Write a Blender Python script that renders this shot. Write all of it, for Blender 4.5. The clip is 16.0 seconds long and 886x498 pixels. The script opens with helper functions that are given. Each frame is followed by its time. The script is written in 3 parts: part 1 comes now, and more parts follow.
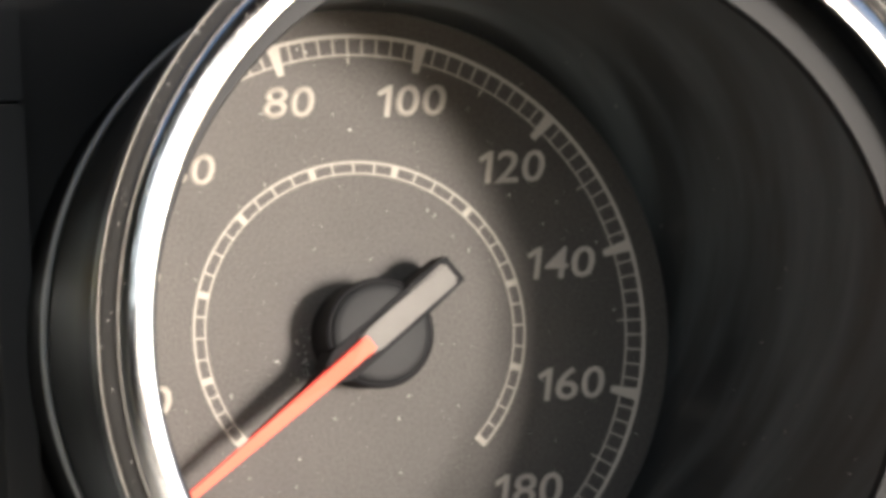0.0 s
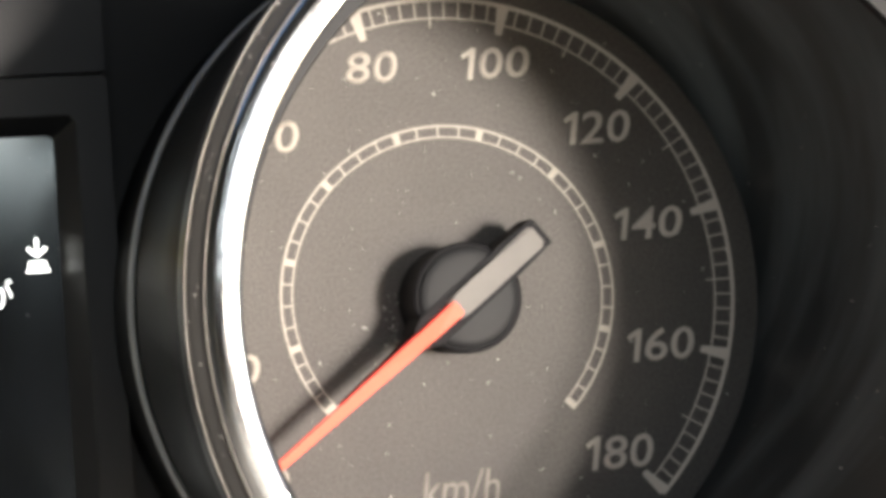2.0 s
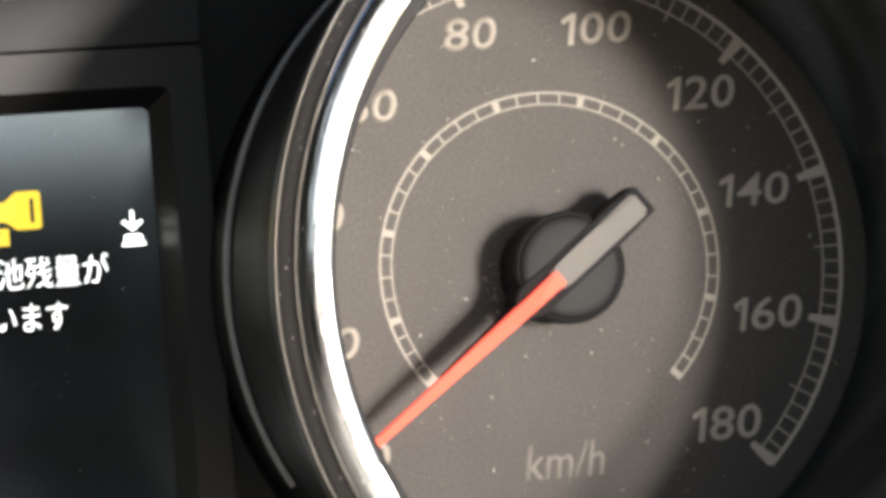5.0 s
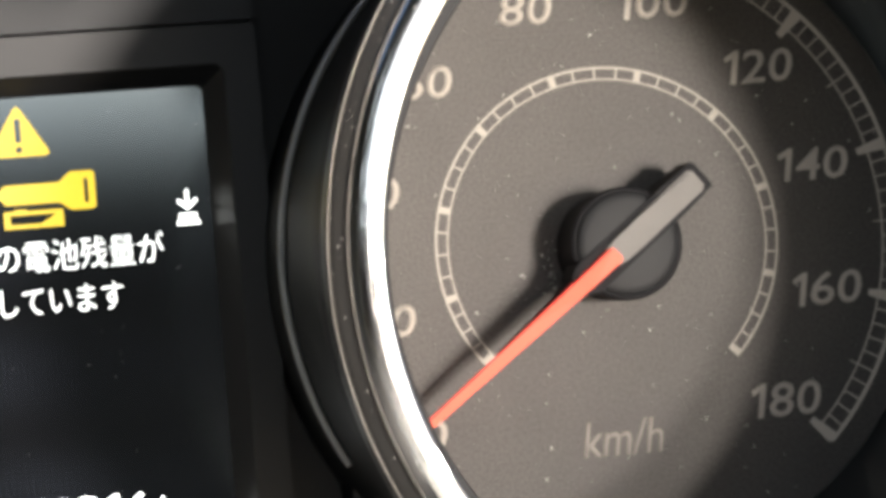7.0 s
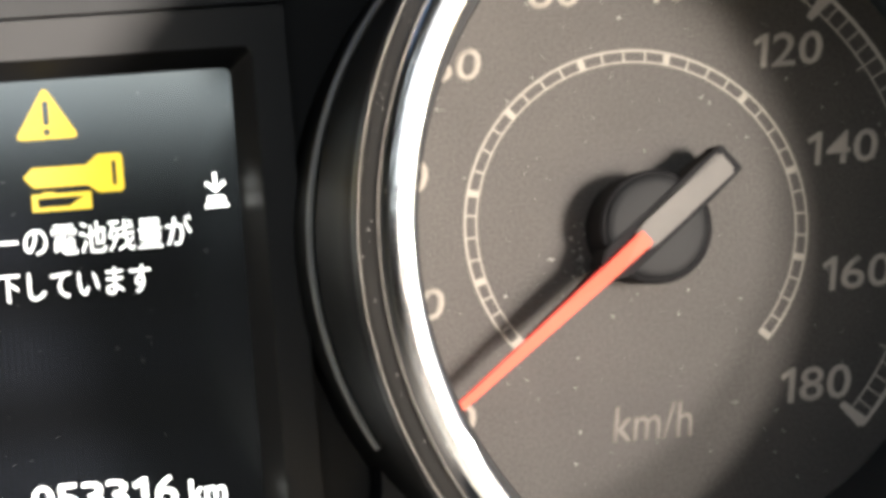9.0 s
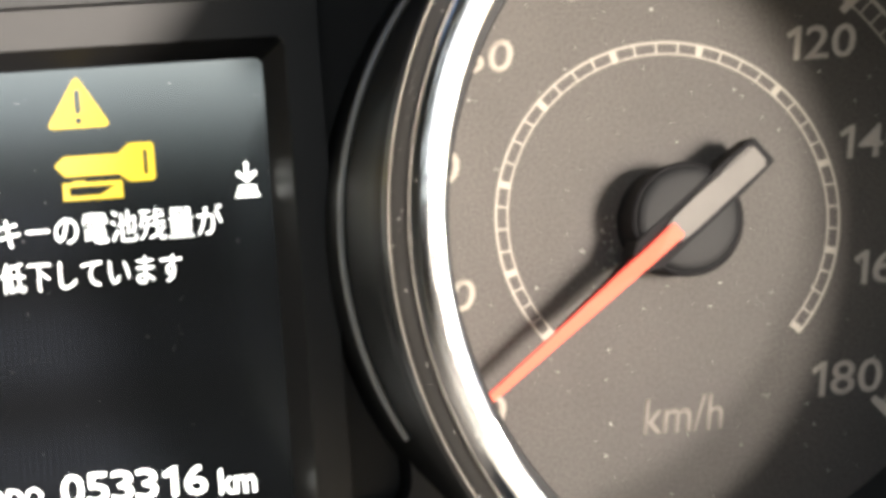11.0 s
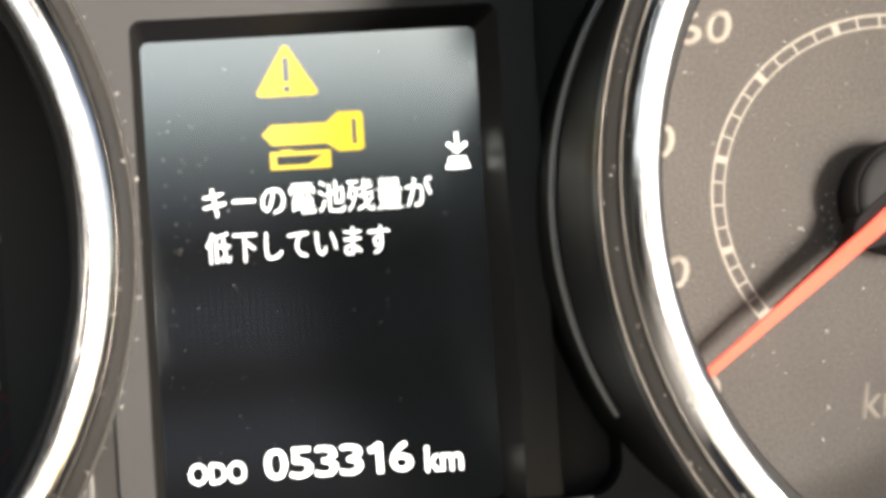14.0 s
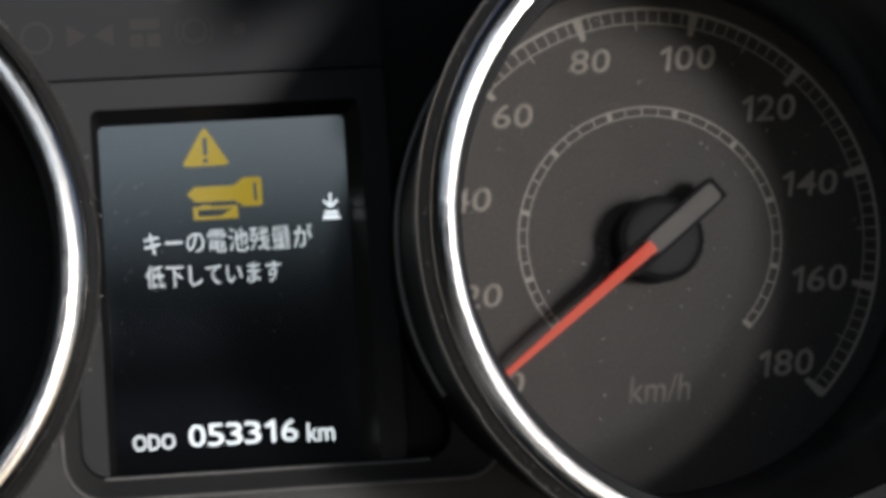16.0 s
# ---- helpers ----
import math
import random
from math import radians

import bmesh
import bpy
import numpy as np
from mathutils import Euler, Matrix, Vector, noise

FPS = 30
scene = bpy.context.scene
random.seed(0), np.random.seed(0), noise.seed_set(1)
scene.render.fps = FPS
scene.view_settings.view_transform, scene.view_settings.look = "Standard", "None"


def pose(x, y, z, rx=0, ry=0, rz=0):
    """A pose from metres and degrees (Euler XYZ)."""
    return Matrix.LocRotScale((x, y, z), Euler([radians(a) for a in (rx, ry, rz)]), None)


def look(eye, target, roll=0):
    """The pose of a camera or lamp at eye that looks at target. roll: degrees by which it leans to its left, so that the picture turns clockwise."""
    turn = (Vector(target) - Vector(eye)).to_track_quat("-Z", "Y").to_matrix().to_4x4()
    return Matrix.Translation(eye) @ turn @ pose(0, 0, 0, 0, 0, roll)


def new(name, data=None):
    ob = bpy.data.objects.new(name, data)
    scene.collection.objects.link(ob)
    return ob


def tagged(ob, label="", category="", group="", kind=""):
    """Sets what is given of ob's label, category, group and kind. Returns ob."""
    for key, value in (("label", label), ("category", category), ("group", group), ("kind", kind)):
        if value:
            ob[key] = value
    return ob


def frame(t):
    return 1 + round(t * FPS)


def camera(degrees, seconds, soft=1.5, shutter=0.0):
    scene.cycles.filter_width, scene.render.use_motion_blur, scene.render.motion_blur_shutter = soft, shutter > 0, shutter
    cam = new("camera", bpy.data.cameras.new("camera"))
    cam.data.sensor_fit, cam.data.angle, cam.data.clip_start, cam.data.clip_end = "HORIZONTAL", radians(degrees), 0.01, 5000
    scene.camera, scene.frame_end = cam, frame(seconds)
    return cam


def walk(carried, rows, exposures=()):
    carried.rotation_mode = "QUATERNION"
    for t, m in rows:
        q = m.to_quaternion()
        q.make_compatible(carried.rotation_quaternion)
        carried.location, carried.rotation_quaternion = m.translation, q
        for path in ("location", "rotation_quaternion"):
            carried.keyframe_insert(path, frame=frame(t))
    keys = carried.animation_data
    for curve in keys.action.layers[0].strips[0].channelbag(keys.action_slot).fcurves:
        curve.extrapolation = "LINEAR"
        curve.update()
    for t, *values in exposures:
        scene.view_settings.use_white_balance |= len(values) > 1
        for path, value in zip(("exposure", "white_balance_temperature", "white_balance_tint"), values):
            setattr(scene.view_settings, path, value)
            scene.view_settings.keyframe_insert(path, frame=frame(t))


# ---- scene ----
cam = camera(16.00, 16.0, soft=4.5)

# The instrument cluster leans back towards the driver. All its places are given
# in its own axes (x right, z up along the dial, -y out of the dial) and LEAN turns them.
LEAN = pose(0, 0, 0, -25, 0, 0)

# seconds, eye, target, roll
PATH = [
    (0, (-0.11516, -0.46534, -0.01508), (0.01788, 0.01581, 0.01304), -3.02),
    (0.5, (-0.11741, -0.46477, -0.01291), (0.00998, 0.01810, 0.01189), -3.00),
    (1, (-0.11635, -0.46400, -0.01150), (0.01009, 0.01924, 0.01077), -3.33),
    (1.5, (-0.11359, -0.46393, -0.01149), (0.00784, 0.02067, 0.00908), -3.79),
    (2, (-0.11457, -0.46334, -0.01231), (0.00494, 0.02174, 0.00810), -4.02),
    (2.5, (-0.11558, -0.46209, -0.01321), (0.00305, 0.02312, 0.00903), -4.29),
    (3, (-0.11512, -0.46063, -0.01347), (0.00074, 0.02520, 0.00988), -4.51),
    (3.5, (-0.11350, -0.45905, -0.01297), (-0.00234, 0.02796, 0.00878), -4.48),
    (4, (-0.11244, -0.45745, -0.01247), (-0.00545, 0.03058, 0.00689), -4.38),
    (6.5, (-0.10730, -0.45589, -0.01128), (-0.01543, 0.03539, 0.00314), -4.77),
    (7, (-0.10780, -0.45438, -0.01138), (-0.01804, 0.03731, 0.00190), -4.79),
    (7.5, (-0.10937, -0.45275, -0.01151), (-0.01932, 0.03890, 0.00151), -4.79),
    (8, (-0.11084, -0.45221, -0.01153), (-0.01992, 0.03928, 0.00141), -4.83),
    (8.5, (-0.10978, -0.45269, -0.01144), (-0.02126, 0.03927, 0.00041), -4.79),
    (9, (-0.10849, -0.45269, -0.01138), (-0.02235, 0.03971, -0.00034), -4.69),
    (11.5, (-0.10820, -0.45168, -0.01261), (-0.02955, 0.04198, -0.00199), -3.95),
    (12, (-0.11028, -0.44845, -0.01296), (-0.03533, 0.04579, -0.00261), -3.39),
    (12.5, (-0.11117, -0.44448, -0.01395), (-0.04503, 0.05101, -0.00335), -3.23),
    (13, (-0.10798, -0.44431, -0.01506), (-0.05361, 0.05256, -0.00230), -3.34),
    (13.5, (-0.10525, -0.44263, -0.01694), (-0.05902, 0.05496, -0.00063), -3.21),
    (14, (-0.10632, -0.44141, -0.02037), (-0.05931, 0.05603, -0.00183), -3.55),
    (14.5, (-0.11032, -0.47780, -0.02580), (-0.05615, 0.01879, -0.00423), -3.85),
    (15, (-0.11915, -0.55412, -0.03728), (-0.06003, -0.05830, -0.01137), -3.65),
    (15.5, (-0.11497, -0.58138, -0.04284), (-0.06156, -0.08545, -0.00828), -3.43),
    (16, (-0.11145, -0.60188, -0.04156), (-0.05314, -0.10650, -0.00705), -3.64),
]
EXPOSURES = [(0, 1.3, 6750, 11), (3, 1.26, 6700, 11), (3.5, 1.04, 6650, 11), (4, 0.98, 6650, 11), (8, 0.89, 6650, 11), (9, 1.05, 6750, 11), (11.5, 1.34, 6900, 11), (13, 1.34, 6900, 11), (14.5, 1.12, 6950, 11.5), (15, 1.21, 6450, 10.5), (15.5, 0.12, 6150, 10.5), (16, -1.05, 6000, 10.5)]
walk(cam, [(t, LEAN @ look(eye, target, roll)) for t, eye, target, roll in PATH], EXPOSURES)

# ---- light ----
TO_SUN = (LEAN.to_3x3() @ Vector((0.31, -1.0, -0.06))).normalized()
world = bpy.data.worlds.new("sky")
scene.world = world
world.use_nodes = True
wn = world.node_tree.nodes
sky = wn.new("ShaderNodeTexSky")
sky.sky_type, sky.sun_disc = "NISHITA", False
sky.sun_elevation = math.asin(TO_SUN.z)
sky.dust_density, sky.ozone_density = 2.0, 1.5
sky.sun_rotation = math.atan2(TO_SUN.x, TO_SUN.y)
world.node_tree.links.new(sky.outputs[0], wn["Background"].inputs[0])
wn["Background"].inputs[1].default_value = 0.085
sun = new("sun", bpy.data.lights.new("sun", "SUN"))
sun.data.energy, sun.data.angle, sun.data.color = 4.9, radians(8.5), (1.0, 0.93, 0.86)
sun.matrix_world = TO_SUN.to_track_quat("Z", "Y").to_matrix().to_4x4()
# unseen area lamp added for the pale reflection on the upper screen
sheen_lamp = new("sheen_lamp", bpy.data.lights.new("sheen_lamp", "AREA"))
sheen_lamp.data.shape, sheen_lamp.data.size, sheen_lamp.data.size_y = "RECTANGLE", 0.75, 0.42
sheen_lamp.data.energy, sheen_lamp.data.color = 1.1, (0.82, 0.94, 1.0)
sheen_lamp.matrix_world = pose(-0.02, -1.012, 0.705)


# ---- materials ----
def mat(name, color, rough=0.5, metal=0.0, spread=0.15, scale=60.0, bump=0.0, bump_scale=900.0, coat=0.0, fine=0.0, rough_spread=0.0, glow=0.0, glow_color=None):
    """A principled material whose colour varies at two scales, with fine relief."""
    m = bpy.data.materials.new(name)
    m.use_nodes = True
    n, l = m.node_tree.nodes, m.node_tree.links
    b = n["Principled BSDF"]
    b.inputs["Roughness"].default_value = rough
    b.inputs["Metallic"].default_value = metal
    b.inputs["Coat Weight"].default_value = coat
    b.inputs["Coat Roughness"].default_value = 0.08
    co = n.new("ShaderNodeTexCoord")

    def noise_node(s, detail=3.0):
        t = n.new("ShaderNodeTexNoise")
        t.inputs["Scale"].default_value, t.inputs["Detail"].default_value = s, detail
        l.new(co.outputs["Object"], t.inputs["Vector"])
        return t

    wide, small = noise_node(scale), noise_node(bump_scale, 2.0)
    mix = n.new("ShaderNodeMix")
    mix.data_type = "RGBA"
    mix.inputs["A"].default_value = (*[c * (1 - spread) for c in color], 1)
    mix.inputs["B"].default_value = (*[min(1, c * (1 + spread)) for c in color], 1)
    l.new(wide.outputs["Fac"], mix.inputs["Factor"])
    out = mix.outputs["Result"]
    if fine:
        grain = n.new("ShaderNodeMix")
        grain.data_type, grain.blend_type = "RGBA", "MULTIPLY"
        grain.inputs["Factor"].default_value = 1.0
        ramp = n.new("ShaderNodeMapRange")
        ramp.inputs["From Min"].default_value, ramp.inputs["From Max"].default_value = 0.3, 0.7
        ramp.inputs["To Min"].default_value, ramp.inputs["To Max"].default_value = 1 - fine, 1 + fine
        l.new(small.outputs["Fac"], ramp.inputs["Value"])
        l.new(out, grain.inputs["A"])
        l.new(ramp.outputs["Result"], grain.inputs["B"])
        out = grain.outputs["Result"]
    l.new(out, b.inputs["Base Color"])
    if rough_spread:
        rr = n.new("ShaderNodeMapRange")
        rr.inputs["From Min"].default_value, rr.inputs["From Max"].default_value = 0.35, 0.65
        rr.inputs["To Min"].default_value, rr.inputs["To Max"].default_value = max(0.02, rough - rough_spread), rough + rough_spread
        l.new(wide.outputs["Fac"], rr.inputs["Value"])
        l.new(rr.outputs["Result"], b.inputs["Roughness"])
    if bump:
        bp = n.new("ShaderNodeBump")
        bp.inputs["Strength"].default_value, bp.inputs["Distance"].default_value = bump, 0.0001
        l.new(small.outputs["Fac"], bp.inputs["Height"])
        l.new(bp.outputs["Normal"], b.inputs["Normal"])
    if glow:
        b.inputs["Emission Color"].default_value = (*(glow_color or color), 1)
        b.inputs["Emission Strength"].default_value = glow
    return m


DIAL = mat("dial_print", (0.1, 0.091, 0.084), 0.62, spread=0.16, scale=90, bump=0.25, bump_scale=2600, fine=0.36)
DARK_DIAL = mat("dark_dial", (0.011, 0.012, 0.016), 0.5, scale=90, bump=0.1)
# the scale is lit from behind
PRINT = mat("cream_print", (0.5, 0.457, 0.397), 0.6, spread=0.06, scale=300, glow=0.02, glow_color=(1.0, 0.92, 0.84))
UNLIT_PRINT = mat("unlit_print", (0.34, 0.36, 0.38), 0.6, spread=0.1, scale=200)
UNLIT_RED = mat("unlit_red_print", (0.06, 0.014, 0.016), 0.6, spread=0.1, scale=200)
SOFT_PRINT = mat("soft_print", (0.34, 0.31, 0.275), 0.6, spread=0.06, scale=300, glow=0.015, glow_color=(1.0, 0.92, 0.84))
DIM_PRINT = mat("dim_print", (0.062, 0.054, 0.052), 0.6, spread=0.1, scale=200)
CHROME = mat("chrome", (0.80, 0.78, 0.75), 0.21, 1.0, spread=0.12, scale=140, bump=0.35, bump_scale=240, rough_spread=0.08)
# faint polishing lines that run round the ring
chrome_n, chrome_l = CHROME.node_tree.nodes, CHROME.node_tree.links
ring_place, ring_flat = chrome_n.new("ShaderNodeTexCoord"), chrome_n.new("ShaderNodeVectorMath")
ring_flat.operation = "MULTIPLY_ADD"
ring_flat.inputs[1].default_value, ring_flat.inputs[2].default_value = (1, 0, 1), (-0.5, 0, -0.5)
ring_far, ring_line, line_noise = chrome_n.new("ShaderNodeVectorMath"), chrome_n.new("ShaderNodeCombineXYZ"), chrome_n.new("ShaderNodeTexNoise")
ring_far.operation = "LENGTH"
ring_scale = chrome_n.new("ShaderNodeMath")
ring_scale.operation = "MULTIPLY"
ring_scale.inputs[1].default_value = 190.0
ring_turn = chrome_n.new("ShaderNodeVectorMath")
ring_turn.operation = "MULTIPLY_ADD"
ring_turn.inputs[1].default_value = (0, 5, 5)
line_noise.inputs["Scale"].default_value, line_noise.inputs["Detail"].default_value = 1.0, 3.0
chrome_l.new(ring_place.outputs["Generated"], ring_flat.inputs[0])
chrome_l.new(ring_flat.outputs[0], ring_far.inputs[0])
chrome_l.new(ring_far.outputs["Value"], ring_scale.inputs[0])
chrome_l.new(ring_scale.outputs[0], ring_line.inputs[0])
ring_swap = chrome_n.new("ShaderNodeCombineXYZ")
ring_split = chrome_n.new("ShaderNodeSeparateXYZ")
chrome_l.new(ring_flat.outputs[0], ring_split.inputs[0])
chrome_l.new(ring_split.outputs[0], ring_swap.inputs[1])
chrome_l.new(ring_split.outputs[2], ring_swap.inputs[2])
chrome_l.new(ring_swap.outputs[0], ring_turn.inputs[0])
chrome_l.new(ring_line.outputs[0], ring_turn.inputs[2])
chrome_l.new(ring_turn.outputs[0], line_noise.inputs["Vector"])
line_rough, line_bump = chrome_n.new("ShaderNodeMapRange"), chrome_n.new("ShaderNodeBump")
line_rough.inputs["From Min"].default_value, line_rough.inputs["From Max"].default_value = 0.35, 0.65
line_rough.inputs["To Min"].default_value, line_rough.inputs["To Max"].default_value = 0.07, 0.25
line_bump.inputs["Strength"].default_value, line_bump.inputs["Distance"].default_value = 0.8, 0.00012
chrome_l.new(line_noise.outputs["Fac"], line_rough.inputs["Value"])
chrome_l.new(line_rough.outputs["Result"], chrome_n["Principled BSDF"].inputs["Roughness"])
chrome_l.new(line_noise.outputs["Fac"], line_bump.inputs["Height"])
chrome_l.new(chrome_n["Bump"].outputs["Normal"], line_bump.inputs["Normal"])
chrome_l.new(line_bump.outputs["Normal"], chrome_n["Principled BSDF"].inputs["Normal"])
RIDGE = mat("polished_ridge", (0.09, 0.088, 0.085), 0.45, 1.0, spread=0.3, scale=60, bump=0.4, bump_scale=500, rough_spread=0.12)
SLEEVE = mat("outer_sleeve_plastic", (0.012, 0.0117, 0.011), 0.5, spread=0.25, scale=60, bump=0.15, bump_scale=2000)
SLEEVE.node_tree.nodes["Principled BSDF"].inputs["Specular IOR Level"].default_value = 0.25
LIT_SLOPE_GREY = mat("lit_slope_grey", (0.03, 0.029, 0.028), 0.85, spread=0.15, scale=60, bump=0.15, bump_scale=2000)
LIP = mat("lip_plastic", (0.05, 0.05, 0.05), 0.45, spread=0.15, scale=60, bump=0.15, bump_scale=2000)
EDGE = mat("ring_edge_silver", (0.48, 0.46, 0.42), 0.42, 0.9, spread=0.15, scale=120, bump=0.2, bump_scale=800)
SHOULDER = mat("ring_shoulder_plastic", (0.055, 0.053, 0.051), 0.4, spread=0.25, scale=80, bump=0.3, bump_scale=600, rough_spread=0.08)
BLACK = mat("black_plastic", (0.020, 0.021, 0.023), 0.65, spread=0.25, scale=40, bump=0.15, bump_scale=2500)
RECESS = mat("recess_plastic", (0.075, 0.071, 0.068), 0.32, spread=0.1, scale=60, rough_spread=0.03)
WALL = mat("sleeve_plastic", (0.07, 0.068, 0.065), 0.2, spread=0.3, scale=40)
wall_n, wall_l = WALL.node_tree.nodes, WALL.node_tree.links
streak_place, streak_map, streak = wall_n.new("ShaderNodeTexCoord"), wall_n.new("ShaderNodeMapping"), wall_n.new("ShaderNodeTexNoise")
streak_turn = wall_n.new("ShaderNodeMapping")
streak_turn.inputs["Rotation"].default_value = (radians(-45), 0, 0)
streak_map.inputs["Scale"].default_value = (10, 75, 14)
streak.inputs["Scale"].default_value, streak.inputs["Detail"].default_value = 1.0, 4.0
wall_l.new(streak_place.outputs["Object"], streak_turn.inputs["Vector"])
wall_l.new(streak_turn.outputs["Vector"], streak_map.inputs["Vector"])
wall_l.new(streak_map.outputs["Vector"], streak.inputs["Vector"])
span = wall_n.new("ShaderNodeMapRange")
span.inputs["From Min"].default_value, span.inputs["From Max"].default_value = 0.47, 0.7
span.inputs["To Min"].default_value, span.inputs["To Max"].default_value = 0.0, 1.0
# smears, with a bluish cast in both colours for reflected sky
smear_sky_tint = wall_n.new("ShaderNodeMix")
smear_sky_tint.data_type = "RGBA"
smear_sky_tint.inputs["A"].default_value, smear_sky_tint.inputs["B"].default_value = (0.024, 0.034, 0.041, 1), (0.17, 0.205, 0.225, 1)
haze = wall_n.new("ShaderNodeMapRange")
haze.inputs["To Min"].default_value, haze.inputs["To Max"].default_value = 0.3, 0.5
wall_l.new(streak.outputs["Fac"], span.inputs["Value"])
wall_l.new(span.outputs["Result"], smear_sky_tint.inputs["Factor"])
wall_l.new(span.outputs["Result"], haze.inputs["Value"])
wall_l.new(smear_sky_tint.outputs["Result"], wall_n["Principled BSDF"].inputs["Base Color"])
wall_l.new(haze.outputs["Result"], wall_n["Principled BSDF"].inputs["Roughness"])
GREY = mat("grey_panel_plastic", (0.024, 0.025, 0.027), 0.5, spread=0.08, scale=50, bump=0.2, bump_scale=3000)
PANEL = mat("warning_panel_plastic", (0.022, 0.024, 0.027), 0.55, spread=0.1, scale=50, bump=0.2, bump_scale=3000)
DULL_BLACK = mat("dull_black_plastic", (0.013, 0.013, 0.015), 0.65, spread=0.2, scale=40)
FASCIA = mat("fascia_plastic", (0.085, 0.083, 0.082), 0.5, spread=0.08, scale=50, bump=0.3, bump_scale=2500, fine=0.1)
TRIM = mat("trim_grey", (0.75, 0.74, 0.71), 0.4, spread=0.1)
EDGE_HIGHLIGHT = mat("edge_highlight_plastic", (0.3, 0.29, 0.28), 0.45, spread=0.12, scale=80, bump=0.2, bump_scale=1500)
HUB = mat("hub_plastic", (0.023, 0.024, 0.026), 0.58, spread=0.1, scale=120, bump=0.1, bump_scale=2500)
SILVER = mat("needle_silver", (0.145, 0.134, 0.121), 0.5, 0.0, spread=0.15, scale=220, bump=0.2, bump_scale=2500)
RED = mat("needle_red", (0.74, 0.155, 0.07), 0.6, spread=0.05, scale=200, glow=0.5, glow_color=(1.0, 0.095, 0.085))
SCREEN = mat("screen_glass", (0.006, 0.0065, 0.0085), 0.22, spread=0.12, scale=60, rough_spread=0.02)


def add_sheen(m, strength, rough, aniso):
    """The narrow gloss of a matt display film, wide across and tight along its rows."""
    n, l = m.node_tree.nodes, m.node_tree.links
    gloss = n.new("ShaderNodeBsdfAnisotropic")
    gloss.distribution = "BECKMANN"
    gloss.inputs["Color"].default_value = (strength * 0.95, strength * 1.02, strength * 1.01, 1)
    gloss.inputs["Roughness"].default_value, gloss.inputs["Anisotropy"].default_value = rough, aniso
    place, fac = n.new("ShaderNodeTexCoord"), []
    # cells of the panel, which show in two soft bands across it
    for axis, scale, phase in (("X", 330.0, 0.0), ("Z", 400.0, 0.0), ("Z", 18.0, 1.0)):
        wave = n.new("ShaderNodeTexWave")
        wave.bands_direction = axis
        wave.inputs["Scale"].default_value, wave.inputs["Distortion"].default_value, wave.inputs["Phase Offset"].default_value = scale, 0.0, phase
        l.new(place.outputs["Object"], wave.inputs["Vector"])
        fac.append(wave)
    rows = n.new("ShaderNodeMath")
    rows.operation = "MULTIPLY"
    l.new(fac[0].outputs["Fac"], rows.inputs[0])
    l.new(fac[1].outputs["Fac"], rows.inputs[1])
    cell = n.new("ShaderNodeMath")
    cell.operation = "MULTIPLY"
    l.new(rows.outputs[0], cell.inputs[0])
    l.new(fac[2].outputs["Fac"], cell.inputs[1])
    tint = n.new("ShaderNodeMix")
    tint.data_type = "RGBA"
    tint.inputs["A"].default_value, tint.inputs["B"].default_value = (0.0065, 0.007, 0.0085, 1), (0.03, 0.037, 0.052, 1)
    l.new(cell.outputs[0], tint.inputs["Factor"])
    l.new(tint.outputs["Result"], n["Principled BSDF"].inputs["Base Color"])
    way = n.new("ShaderNodeCombineXYZ")
    way.inputs[0].default_value = 1.0
    l.new(way.outputs[0], gloss.inputs["Tangent"])
    both = n.new("ShaderNodeAddShader")
    l.new(n["Principled BSDF"].outputs[0], both.inputs[0])
    l.new(gloss.outputs[0], both.inputs[1])
    l.new(both.outputs[0], n["Material Output"].inputs["Surface"])


SCREEN.node_tree.nodes["Principled BSDF"].inputs["Specular IOR Level"].default_value = 0.0
# backlight leaking through the dark panel, its glow also lifts it for the veil over it
SCREEN.node_tree.nodes["Principled BSDF"].inputs["Emission Color"].default_value = (0.85, 0.95, 1.0, 1)
SCREEN.node_tree.nodes["Principled BSDF"].inputs["Emission Strength"].default_value = 0.004
add_sheen(SCREEN, 0.165, 0.12, 0.0)
LCD_WHITE = mat("lit_white", (0.8, 0.8, 0.8), 0.5, spread=0.02, glow=2.3, glow_color=(0.95, 1.0, 0.97))
LCD_YELLOW = mat("lit_yellow", (0.1, 0.08, 0.01), 0.5, spread=0.02, glow=0.72, glow_color=(1.0, 0.70, 0.055))
DUST = mat("dust", (0.75, 0.72, 0.68), 0.8, spread=0.1, scale=500)
CABIN = mat("cabin_trim", (0.105, 0.112, 0.114), 0.8, spread=0.2, scale=4, bump=0.2, bump_scale=400)
REFLECTOR = mat("pale_reflector", (0.2, 0.2, 0.195), 0.75, spread=0.1, scale=4, bump=0.2, bump_scale=400)
LINING = mat("dark_lining", (0.03, 0.03, 0.03), 0.9, spread=0.1, scale=5, bump=0.2, bump_scale=900)
HEADLINER = mat("headliner", (0.21, 0.235, 0.255), 0.9, spread=0.08, scale=5, bump=0.2, bump_scale=600)

for dull, level in ((RECESS, 0.3), (LIT_SLOPE_GREY, 0.05), (HUB, 0.35), (DULL_BLACK, 0.2), (LINING, 0.2)):
    dull.node_tree.nodes["Principled BSDF"].inputs["Specular IOR Level"].default_value = level

MM = 0.001


# ---- building helpers ----
def part(name, bm, material, parent=None, label=""):
    me = bpy.data.meshes.new(name)
    bmesh.ops.recalc_face_normals(bm, faces=bm.faces)
    bm.to_mesh(me)
    bm.free()
    me.materials.append(material)
    ob = new(name, me)
    if parent:
        ob.parent = parent
    if label:
        tagged(ob, label)
    return ob


